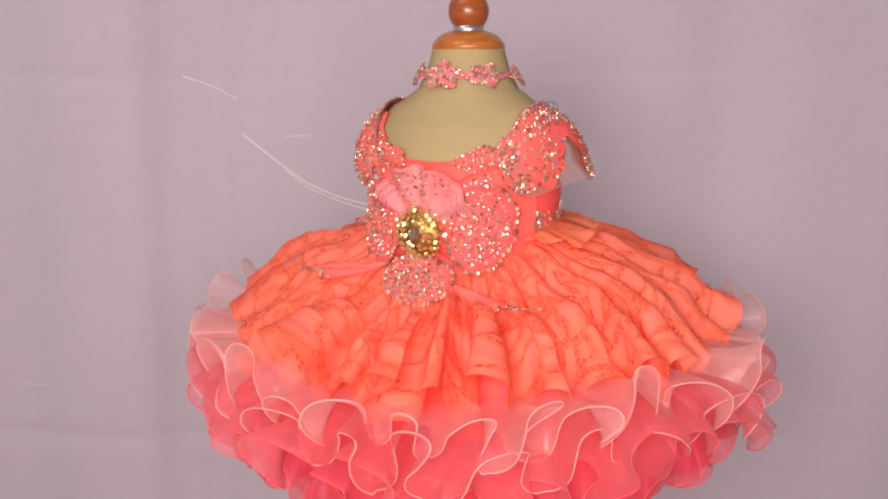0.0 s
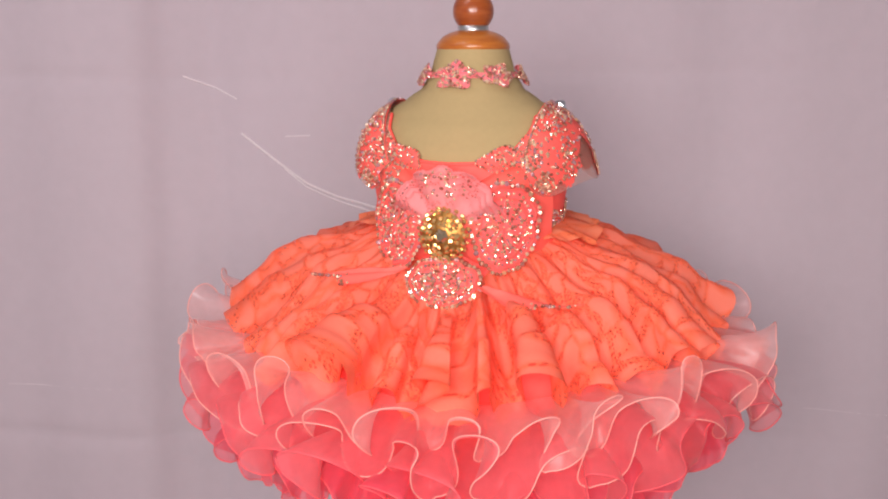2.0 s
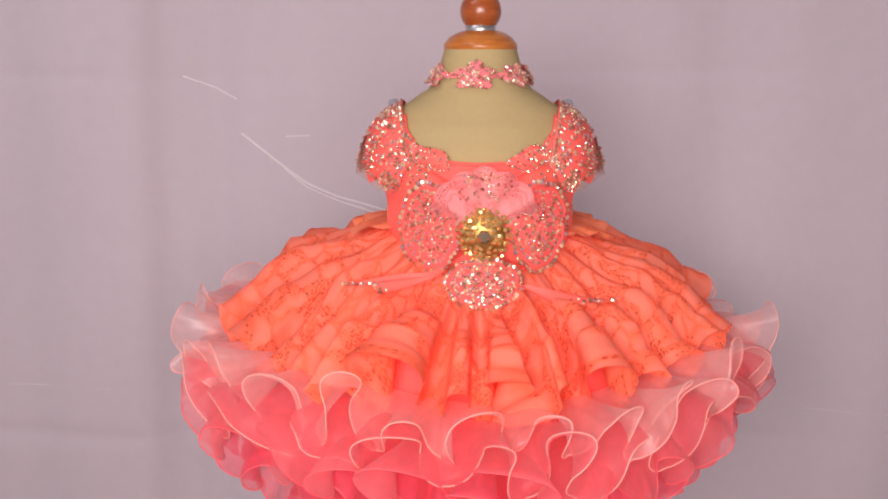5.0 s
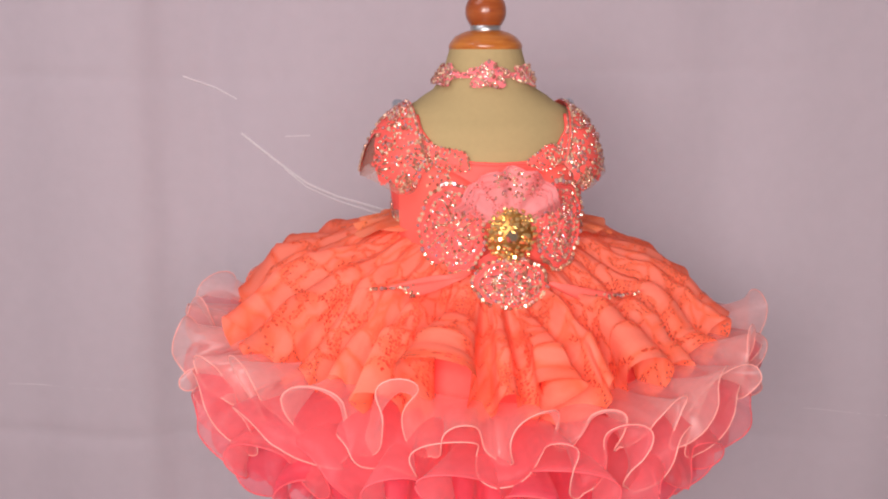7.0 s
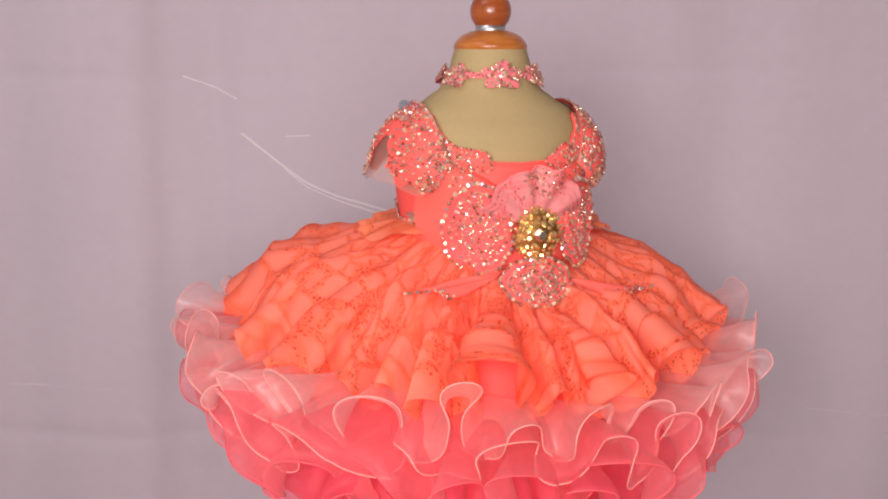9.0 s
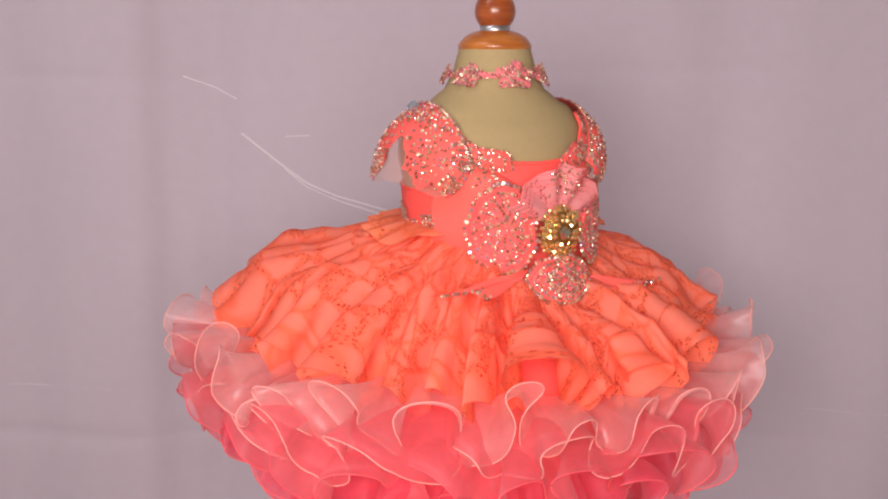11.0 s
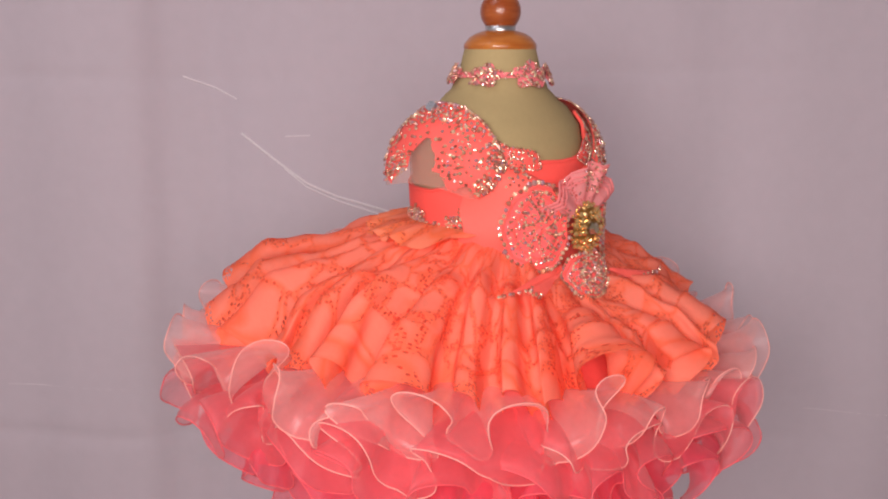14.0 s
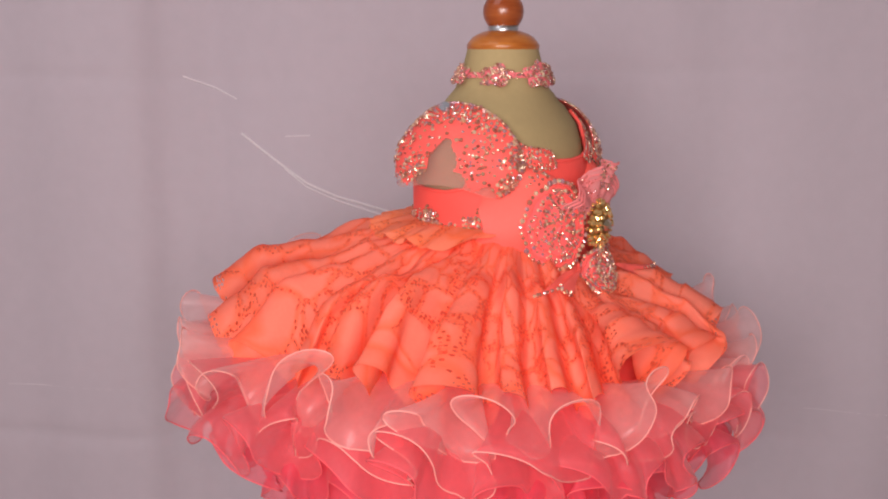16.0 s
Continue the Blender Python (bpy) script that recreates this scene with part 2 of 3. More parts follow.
def backdrop_sheet():
    """A white sheet hung behind the dress, with soft hanging folds and packing creases."""
    wob = waves(5, 2, 9)

    def depth(x, z):
        d = 0.008 * math.sin(5.2 * x + 0.8 + 0.15 * z) + 0.004 * math.sin(13 * x + 0.5 * z) + 0.003 * wob(x * 1.4 + 0.1 * z)
        for x0, amp, wide in ((-0.44, 0.012, 0.035), (-0.29, -0.008, 0.05), (0.36, 0.008, 0.05), (0.62, -0.010, 0.06), (-0.75, 0.008, 0.05)):
            d += amp * math.exp(-(((x - x0 - 0.02 * math.sin(2 * z)) / wide) ** 2))
        d += 0.018 * math.tanh((x + 0.53 - 0.02 * z) / 0.025) - 0.010 * math.tanh((x - 0.45) / 0.05)
        for z0, amp in ((0.92, 0.0035), (0.33, 0.0035), (1.50, 0.0035)):
            d += amp * math.exp(-(((z - z0 - 0.006 * math.sin(4 * x)) / 0.012) ** 2)) * (0.6 + 0.4 * math.sin(7 * x))
        return 0.55 + d

    def fn(u, v):
        x, z = -1.35 + 2.7 * u, 0.01 + 2.2 * v
        return (x, depth(x, z), z)
    sheet = new("backdrop", mesh_of("backdrop", *grid(fn, 270, 220), SHEET))
    tagged(sheet, "white cotton sheet backdrop with soft folds and creases", "backdrop", kind="structure")
    solid = sheet.modifiers.new("thickness", "SOLIDIFY")
    solid.thickness, solid.offset = 0.001, 1.0

    # thin pale tube along a crease, its highlight painted by the colour
    def ridge(knots, radius):
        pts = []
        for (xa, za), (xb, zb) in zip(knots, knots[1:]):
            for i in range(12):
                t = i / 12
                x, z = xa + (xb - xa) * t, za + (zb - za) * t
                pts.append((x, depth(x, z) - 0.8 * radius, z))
        part("ridge", mesh_of("ridge", *tube(pts, radius, 8), CREASE_LIT), sheet, "pale raised line for the lit edge of a crease")
    ridge([(-0.468, 0.917), (-0.42, 0.899), (-0.381, 0.880)], 0.0013)
    ridge([(-0.379, 0.828), (-0.33, 0.790), (-0.274, 0.750), (-0.225, 0.728), (-0.150, 0.706), (-0.08, 0.685)], 0.0019)
    ridge([(-0.31, 0.773), (-0.274, 0.744), (-0.225, 0.721), (-0.150, 0.697), (-0.08, 0.676)], 0.0013)
    ridge([(-0.307, 0.824), (-0.263, 0.826)], 0.0009)
    ridge([(-0.80, 0.414), (-0.538, 0.410)], 0.0006)
    ridge([(0.53, 0.387), (0.70, 0.379)], 0.0006)
    rod = new("backdrop_rod", mesh_of("backdrop_rod", *tube([(-1.5 + 0.1 * i, 0.56, 2.215) for i in range(31)], 0.012, 10), METAL))
    tagged(rod, "thin metal rod that the sheet hangs from", "rod", kind="structure")


backdrop_sheet()

# ---------------------------------------------------------------- dress form
BASE_Z = 0.95     # heights of the form and the dress are taken from this level
TORSO = [(0.008, 0.0335, 0.0335), (-0.012, 0.0385, 0.0375), (-0.030, 0.0475, 0.043), (-0.040, 0.062, 0.047), (-0.052, 0.083, 0.053),
         (-0.068, 0.094, 0.063), (-0.090, 0.094, 0.072), (-0.125, 0.086, 0.078), (-0.162, 0.081, 0.081), (-0.22, 0.092, 0.090), (-0.30, 0.094, 0.092), (-0.33, 0.06, 0.06)]
AXIS_Y = -0.026


def torso(az, z, out=0.0):
    rx, ry = smooth_table(TORSO, z)
    return Vector(((rx + out) * math.sin(az), AXIS_Y - (ry + out) * math.cos(az), z))


def dress_form():
    """Cream torso on a turned wooden stand, one mesh with a wooden neck cap and ball."""
    def body(u, v):
        z = 0.008 - 0.338 * v
        return torso(2 * math.pi * u, z)
    vb, fb = grid(body, 64, 60, True)

    def lathe(profile):
        return grid(lambda u, v: (profile[round(v * (len(profile) - 1))][0] * math.cos(2 * math.pi * u),
                                  AXIS_Y + profile[round(v * (len(profile) - 1))][0] * math.sin(2 * math.pi * u),
                                  profile[round(v * (len(profile) - 1))][1]), 48, len(profile) - 1, True)
    cap = [(0.0, 0.004), (0.0330, 0.004), (0.0344, 0.0055), (0.0346, 0.0085), (0.0335, 0.011), (0.029, 0.0165), (0.023, 0.0200), (0.0165, 0.0222), (0.0145, 0.0225)]
    collar = [(0.0142, 0.0215), (0.0145, 0.0265), (0.0135, 0.0270)]
    ball = [(0.0130, 0.0262)] + [(0.0192 * math.sin(math.radians(t)), 0.0400 - 0.0192 * math.cos(math.radians(t))) for t in range(44, 181, 8)] + [(0.0, 0.0592)]
    pole = [(0.0, -0.32), (0.014, -0.33), (0.014, -0.90), (0.03, -0.905), (0.10, -0.925), (0.125, -0.935), (0.13, -0.95), (0.0, -0.95)]
    groups = [(vb, fb, 0), (*lathe(cap), 1), (*lathe(collar), 3), (*lathe(ball), 2), (*lathe(pole), 1)]
    verts, faces = join([g[:2] for g in groups])
    me = mesh_of("dress_form", verts, faces, LINEN)
    for m in (WOOD, WOOD_DARK, METAL):
        me.materials.append(m)
    index = [g[2] for g in groups for _ in g[1]]
    me.polygons.foreach_set("material_index", index)
    ob = new("dress_form", me)
    return tagged(ob, "cream child-size dress form with a varnished wooden neck cap", "dress form")


# ---------------------------------------------------------------- dress
def skirt_reach(az):
    return 1.012 - 0.052 * math.cos(az - math.radians(25))


def front_dip(az):
    """How far the skirt hangs lower towards the front."""
    d = (math.degrees(az) - 10 + 180) % 360 - 180
    return math.exp(-0.5 * (d / 33) ** 2)


def from_waist(az, r, z, v):
    """A skirt place whose ring near the waist (v = 0) follows the torso, which stands off the turning axis."""
    p = at_az(az, r, z)
    p.y += AXIS_Y * max(0.0, 1 - v * 1.3)
    return p


def even_flutes(count, seed):
    """Azimuths in degrees at which a frill hangs lowest, and how deep each flute is."""
    g = random.Random(seed)
    return [(-180 + 360 * (i + g.uniform(-0.28, 0.28)) / count, g.uniform(0.6, 1.35)) for i in range(count)]


def front_flutes():
    """The topmost ruffle: its flutes in front as they lie, the rest evenly spread behind."""
    seen = [(-73, 0.75), (-64, 0.85), (-55.5, 1.6), (-47, 0.95), (-31, 1.25), (-18.5, 1.15), (-7.5, 0.95), (7, 0.85), (18.5, 0.95), (29, 1.3), (38.5, 1.55),
            (48.5, 0.55), (62, 0.9), (76, 1.1)]
    g = random.Random(4)
    rest = [(76 + 211 * (i + g.uniform(-0.2, 0.2)) / 18, g.uniform(0.7, 1.3)) for i in range(1, 18)]
    return sorted(((a + 180) % 360 - 180, s) for a, s in seen + rest)


def meander(flutes, per, seed, bend=(1.6, 2.1)):
    """One turn of a rippling cloth edge in unit pitch: rows of plain azimuth, swung azimuth, height, jut, droop and curl.
    Between two lows the edge follows the curve that a bent strip takes, whose heading swings by up to bend radians."""
    g = random.Random(seed + 9)
    n = len(flutes)
    curls = [g.choice((-1, 1)) * g.uniform(0.5, 1.3) for _ in range(n)]
    tips = [(g.uniform(-0.5, 0.5), g.uniform(-0.014, 0.010), g.uniform(-0.35, 0.45)) for _ in range(n)]
    rows = []
    for i, (low, size) in enumerate(flutes):
        nxt, nsize = flutes[(i + 1) % n]
        gap = math.radians((nxt - low) % 360)
        deep = min(2.2, max(1.0, g.uniform(*bend) * (0.75 + 0.25 * (size + nsize) / 2)))
        skew = g.uniform(-0.5, 0.5)
        xs, ys = [0.0], [0.0]
        for k in range(per):
            p = 2 * math.pi * (k + 0.5) / per
            head = deep * math.sin(p + skew * math.sin(p) * 0.6) + 0.25 * math.sin(3 * p) * (deep - 1)
            xs.append(xs[-1] + math.cos(head))
            ys.append(ys[-1] + math.sin(head))
        end_x, end_y = max(xs[-1], 0.20 * per), ys[-1]
        t0, t1 = tips[i], tips[(i + 1) % n]
        for k in range(per):
            f = k / per
            e = f * f * (3 - 2 * f)
            lean, jut, droop = (u + (w - u) * e for u, w in zip(t0, t1))
            y = (ys[k] - end_y * f) / end_x
            x = xs[k] / end_x + lean * (y - 0.5)
            low_by = (size + (nsize - size) * e - 1) * 0.35
            up = (y - 0.62 - low_by) * min(gap, 0.25)
            rows.append((math.radians(low) + gap * f, math.radians(low) + gap * x, up if up < 0 else 0.5 * up, jut, droop, curls[i] * math.sin(2 * math.pi * f)))
    return rows


def soft_flutes(rows, u):
    """The row of a meander at the share u of its turn."""
    k = round(u * len(rows)) % len(rows)
    return rows[k]


def ruffle_fn(inner, outer, flutes, per, seed, high=1.0, slope=0.35, bend=(1.6, 2.1)):
    """A gathered frill from the ring inner=(r, z) to outer=(r, z), whose edge ripples across its own slope."""
    rows = meander(flutes, per, seed, bend)
    push, lift = waves(seed + 2, 5, 17), waves(seed + 3, 4, 12)

    def fn(u, v):
        plain, swung, up, jut, droop, roll = soft_flutes(rows, u)
        w = v ** 1.15
        az = plain + (swung - plain) * w
        r_end = outer[0] * skirt_reach(plain) + 0.006 * push(plain) + jut
        tilt = slope + droop * 0.6
        r = inner[0] + (r_end - inner[0]) * math.sin(v * math.pi / 2) ** 0.95
        z = inner[1] + (outer[1] - inner[1]) * v ** 1.6 - 0.026 * front_dip(plain) * (1 - 0.55 * v) + 0.006 * lift(plain) * w
        z -= max(0.0, droop) * 0.020 * v * v
        off = up * outer[0] * high * w
        along = 0.011 * roll * v ** 2 - 5.0 * off * off * v
        r += off * math.sin(tilt) + along * math.cos(tilt) + 0.003 * math.sin(7 * plain + 9 * v) * v
        z += off * math.cos(tilt) - along * math.sin(tilt)
        return at_az(az, r, z)
    return fn, len(rows)


def build_dress():
    dress = new("toddler_dress")
    tagged(dress, "neon coral toddler pageant dress with lace skirt and organza ruffles", "dress")
    rng = random.Random(11)

    # bodice
    def neckline(az):
        a = abs((math.degrees(az) + 180) % 360 - 180)
        return np.interp(a, [0, 14, 26, 36, 44, 52, 60, 68, 76, 90, 110, 130, 150, 165, 180], [-0.095, -0.094, -0.090, -0.080, -0.066, -0.054, -0.060, -0.095, -0.117, -0.121, -0.121, -0.119, -0.114, -0.106, -0.102])

    def bodice(u, v):
        az = 2 * math.pi * u
        top = float(neckline(az))
        z = -0.205 + (top + 0.205) * v
        return torso(az, z, 0.0035 + 0.0006 * math.sin(9 * az) * (1 - v))
    body = part("bodice", mesh_of("bodice", *grid(bodice, 160, 28, True), SATIN), dress, "smooth coral satin bodice")
    s = body.modifiers.new("thickness", "SOLIDIFY")
    s.thickness, s.offset = 0.0012, 1.0
    edge = [bodice(i / 160, 1) for i in range(160)]
    part("neck_binding", mesh_of("neck_binding", *tube(edge, 0.0019, 6, True), SATIN), body)

    # lining that closes the skirt beneath the lace
    def lining(u, v):
        az = 2 * math.pi * u
        r, z = smooth_table([(0, 0.080, -0.160), (-0.25, 0.118, -0.198), (-0.5, 0.165, -0.235), (-0.7, 0.192, -0.275), (-1, 0.155, -0.43)], -v)
        return from_waist(az, r * skirt_reach(az), z - 0.040 * front_dip(az) * min(1, 0.7 + v) * (1 if v < 0.5 else 2 - 2 * v), v)
    part("underskirt", mesh_of("underskirt", *grid(lining, 120, 20, True), SATIN_DEEP), dress, "deep coral lining under the ruffles")

    # lace overskirt: pleats that open from the waist into rolled scallops
    curl, vary = waves(32, 2, 8), waves(33, 5, 15)
    pleats = meander(even_flutes(32, 99), 36, 99, (1.5, 2.05))

    def lace(u, v):
        plain, swung, up, jut, droop, roll = soft_flutes(pleats, u)
        r, z = smooth_table([(0, 0.084, -0.158), (-0.25, 0.124, -0.175), (-0.5, 0.167, -0.194), (-0.72, 0.202, -0.215), (-0.86, 0.219, -0.238), (-1, 0.239, -0.260)], -v)
        w = v ** 1.45
        az = plain + (swung - plain) * w
        tilt = 0.15 + 0.30 * v * v
        off = up * 0.25 * (0.96 + 0.42 * vary(plain)) * (0.10 * min(1, 5 * v) + 0.90 * w)
        z -= front_dip(plain) * (0.040 * min(1, 0.7 + v) - 0.026 * v ** 3)
        r = r * (1 + (skirt_reach(plain) - 1) * v) + off * math.sin(tilt) + v ** 3 * (jut * 0.8 + 0.009 * roll)
        z += off * math.cos(tilt) - v ** 4 * 0.020 * droop
        ring = Vector((math.sin(plain), math.cos(plain), 0))
        crush = min(1, v * 3) * (0.015 * noise.noise(ring * 4.5 + Vector((0, 0, 3.5 * v))) + 0.0022 * noise.noise(ring * 11 + Vector((0, 0, 9 * v))) + 0.0010 * noise.noise(ring * 26 + Vector((0, 0, 18 * v))))
        return from_waist(az, r, z + crush, v)
    def skirt_top(az, v):
        r, z = smooth_table([(0, 0.084, -0.158), (-0.25, 0.126, -0.173), (-0.5, 0.172, -0.191), (-0.72, 0.207, -0.213), (-1, 0.25, -0.25)], -v)
        z -= front_dip(az) * (0.040 * min(1, 0.7 + v) - 0.026 * v ** 3)
        return from_waist(az, r * (1 + (skirt_reach(az) - 1) * v), z, v)
    folds = len(pleats)
    part("lace_overskirt", lay_cloth(mesh_of("lace_overskirt", *grid(lace, folds, 36, True), LACE), folds, 36, 2.8, 0.20), dress, "orange coral floral lace overskirt with curled scalloped edge")

    def frill(u, v):
        az = math.radians(58 + 244 * u)
        v *= min(1.0, 0.25 + 9 * min(u, 1 - u))
        ps = 23 * az + 3.5 * curl(az)
        r, z = 0.0865 + 0.038 * v + 0.002 * math.cos(ps * 2) * v, -0.1515 - 0.011 * v ** 1.2 + 0.0028 * v * math.cos(ps)
        return from_waist(az, r, z - 0.004 * v ** 3 * abs(math.sin(ps)) - (0.024 + 0.006 * v) * front_dip(az), 0.15 * v)
    part("waist_frill", lay_cloth(mesh_of("waist_frill", *grid(frill, 400, 8), PEPLUM), 400, 8, 0.5, 0.04), dress, "apricot lace frill round the waist")

    # organza ruffles
    pale, mid, rose = "pale translucent coral organza ruffle", "coral pink organza ruffle with corded edge", "rose organza ruffle beneath the others"
    # upper hems take the lit cord tone, lower ones the shaded tone
    layers = [((0.200, -0.256), (0.278, -0.268), front_flutes(), 44, 0.92, 0.30, 41, ORGANZA, CORD_LIT, pale),
              ((0.195, -0.266), (0.280, -0.294), even_flutes(23, 44), 48, 0.80, 0.35, 47, ORGANZA_MID, CORD_LIT, mid),
              ((0.185, -0.282), (0.277, -0.320), even_flutes(24, 57), 44, 0.75, 0.45, 57, ORGANZA_MID, CORD_SHADED, mid),
              ((0.170, -0.300), (0.260, -0.346), even_flutes(23, 73), 44, 0.70, 0.50, 73, ORGANZA_RED, CORD_SHADED, rose),
              ((0.155, -0.325), (0.230, -0.376), even_flutes(21, 89), 40, 0.70, 0.65, 89, ORGANZA_RED, CORD_SHADED, rose),
              ((0.145, -0.350), (0.192, -0.410), even_flutes(18, 95), 40, 0.70, 0.70, 97, ORGANZA_RED, CORD_SHADED, rose)]
    for inner, outer, flutes, per, high, slope, seed, cloth, cord, label in layers:
        fn, steps = ruffle_fn(inner, outer, flutes, per, seed, high, slope)
        ob = part("organza_ruffle", lay_cloth(mesh_of("organza_ruffle", *grid(fn, steps, 14, True), cloth), steps, 14, 4.0, 0.11), dress, label)
        rim = [fn(i / steps, 1) for i in range(steps)]
        part("hem_cord", mesh_of("hem_cord", *tube(rim, 0.0006, 5, True), cord), ob)

    # bow
    def bow_y(x, z):
        return -0.123 + 7.0 * x * x - 0.35 * max(0, -0.176 - z)

    for sgn in (-1, 1):
        def loop_fn(u, v, sgn=sgn):
            t = 2 * math.pi * u
            x = 0.004 + 0.082 * v
            half = 0.018 + 0.043 * v ** 0.7
            zc = -0.150 + 0.010 * v
            fat = 0.007 + 0.021 * math.sin(math.pi * min(1, v * 0.85 + 0.1))
            z = zc + half * math.cos(t) * (1 + 0.06 * math.sin(5 * v))
            y = bow_y(x, -0.15) + 0.0195 + fat * math.sin(t) + 0.003 * math.sin(6 * t + 4 * v) * v
            close = 1 - max(0, (v - 0.88) / 0.12) ** 2 * 0.45
            return (sgn * x, y, zc + (z - zc) * close)
        loop_ob = part("bow_loop", mesh_of("bow_loop", *grid(loop_fn, 60, 26, True), BOW_SATIN), dress, "plain coral satin bow loop")
        spots = []
        for i in range(46):
            u, v = 0.90 + rng.gauss(0, 0.030), rng.uniform(0.50, 0.95)
            spots.append((Vector(loop_fn(u, v)) + Vector((0, -0.0008, 0.0004)), (sgn * 0.5, -1, 0.5), 0.0014))
        part("beading", stones_mesh("beading", spots, CRYSTAL, 130 + sgn), loop_ob, kind="stuff")

        def tail_fn(u, v, sgn=sgn):
            notch = (0.05 - 0.12 * abs(u - 0.5)) * v ** 3
            az = math.radians(sgn * (17 + 22 * v - 60 * notch) + (u - 0.5) * (10 + 7 * v))
            p = skirt_top(az, 0.14 + 0.34 * v - notch + 0.10 * sgn * (u - 0.5))
            return p + Vector((0, -0.004, 0.0065 + 0.0015 * math.sin(7 * u + 5 * v)))
        tail = part("bow_tail", mesh_of("bow_tail", *grid(tail_fn, 14, 24), BOW_SATIN), dress, "coral satin bow tail with beaded tip")
        spots = []
        for i in range(26):
            u, v = rng.uniform(0.05, 0.95), 1 - abs(rng.gauss(0, 0.12))
            spots.append((Vector(tail_fn(u, max(0.3, v))) + Vector((0, -0.0015, 0)), (0, -1, 0.4), 0.0015))
        part("beading", stones_mesh("beading", spots, CRYSTAL, 100 + sgn), tail, kind="stuff")

    def petal(name, cx, cz, rx, rz, lobes, seed, mat, n_fill, label, lift=0.006, egg=0.0):
        """A scalloped applique wing set with stones along its outline and in fans inside."""
        g = random.Random(seed)

        def rim(t):
            return 1 + 0.07 * abs(math.sin(lobes * t / 2))

        def fn(u, v):
            t = 2 * math.pi * u
            k = v * rim(t)
            x, z = cx + rx * k * math.cos(t) * (1 + egg * math.sin(t)), cz + rz * k * math.sin(t)
            return Vector((x, bow_y(x, z) - 0.004 - lift * (1 - 0.5 * v * v) - 0.0012 * math.sin(3 * t + 9 * v), z))
        ob = part(name, mesh_of(name, *grid(fn, 72, 10, True), mat), dress, label)
        out = Vector((0.5 * (1 if cx > 0.01 else -1 if cx < -0.01 else 0), -1, 0.25)).normalized()
        spots = []
        for ring, count, size in ((1.0, 46, 0.0024), (0.80, 40, 0.0016), (0.50, 26, 0.0015)):
            for i in range(count):
                spots.append((fn((i + g.uniform(-0.15, 0.15)) / count, ring + g.uniform(-0.015, 0.015)) - Vector((0, 0.001, 0)), out, size))
        for ray in range(11):
            for k in range(8):
                spots.append((fn(ray / 11 + 0.008 * k, 0.20 + 0.075 * k) - Vector((0, 0.001, 0)), out, 0.0014))
        for i in range(2 * n_fill):
            spots.append((fn(g.random(), math.sqrt(g.random()) * 0.8) - Vector((0, 0.001, 0)), out, 0.0010))
        part("beading", stones_mesh("beading", spots, CRYSTAL, seed), ob, kind="stuff")
        for ring in (0.90, 0.68):
            path = [fn(i / 60, ring) - Vector((0, 0.0004, 0)) for i in range(60)]
            part("braid", mesh_of("braid", *tube(path, 0.0011, 6, True), BRAID), ob)
        return ob

    for sgn in (-1, 1):
        petal("bow_wing", 0.004 + sgn * 0.0490, -0.1485, 0.0250, 0.0380, 9, 200 + sgn, APPLIQUE, 70, "pink jewelled applique wing of the bow", egg=0.12 * sgn)
    petal("bow_pendant", 0.004, -0.1945, 0.032, 0.0195, 7, 210, APPLIQUE, 90, "jewelled applique drop below the brooch", lift=0.008)

    # pale lace fan above the brooch
    def fan(u, v):
        t = math.pi * (0.06 + 0.88 * u)
        k = 0.012 + (0.036 + 0.003 * abs(math.sin(7 * t))) * v
        x, z = 0.004 + k * math.cos(t), -0.146 + k * math.sin(t) * 1.05
        return Vector((x, bow_y(x, z) - 0.007 - 0.008 * v + 0.0055 * v * math.sin(9 * t), z))
    fan_ob = part("lace_fan", lay_cloth(mesh_of("lace_fan", *grid(fan, 120, 14), PINK_LACE), 120, 14, 0.13, 0.045), dress, "pale pink gathered lace fan on the bow")
    for ring in (0.72, 0.86, 1.0):
        part("braid", mesh_of("braid", *tube([fan(i / 120, ring - 0.05 * abs(math.sin(i * 0.3))) - Vector((0, 0.0006, 0)) for i in range(121)], 0.0009, 5), PINK_LACE), fan_ob)
    spots = [(fan(0.5 + rng.gauss(0, 0.12), rng.uniform(0.35, 0.95)) - Vector((0, 0.001, 0)), (0, -1, 0.2), 0.0012) for _ in range(70)]
    part("beading", stones_mesh("beading", spots, CRYSTAL, 33), fan_ob, kind="stuff")

    # brooch
    bc = Vector((0.004, -0.132, -0.153))

    def dome(u, v):
        t = 2 * math.pi * u
        k = 0.0195 * v
        return bc + Vector((k * math.cos(t), 0.006 * v * v - 0.006, k * 1.08 * math.sin(t)))
    brooch = part("brooch", mesh_of("brooch", *grid(dome, 32, 6, True), BRONZE), dress, "round gold brooch crowded with amber stones")
    part("centre_stone", mesh_of("centre_stone", *stone(bc + Vector((0, -0.006, 0)), (0, -1, 0), 0.0066, rng, 0.0), AMBER, False), brooch, "large smoky faceted stone")
    for count, rad, size in ((11, 0.0098, 0.0029), (15, 0.0140, 0.0029), (19, 0.0182, 0.0029), (24, 0.0218, 0.0022)):
        for i in range(count):
            t = 2 * math.pi * (i + rng.uniform(-0.2, 0.2)) / count
            k = rad * rng.uniform(0.95, 1.05)
            p = bc + Vector((k * math.cos(t), -0.007 + 0.012 * (rad / 0.02) ** 2 * 0.6 + rng.uniform(-0.0015, 0.001), k * 1.08 * math.sin(t)))
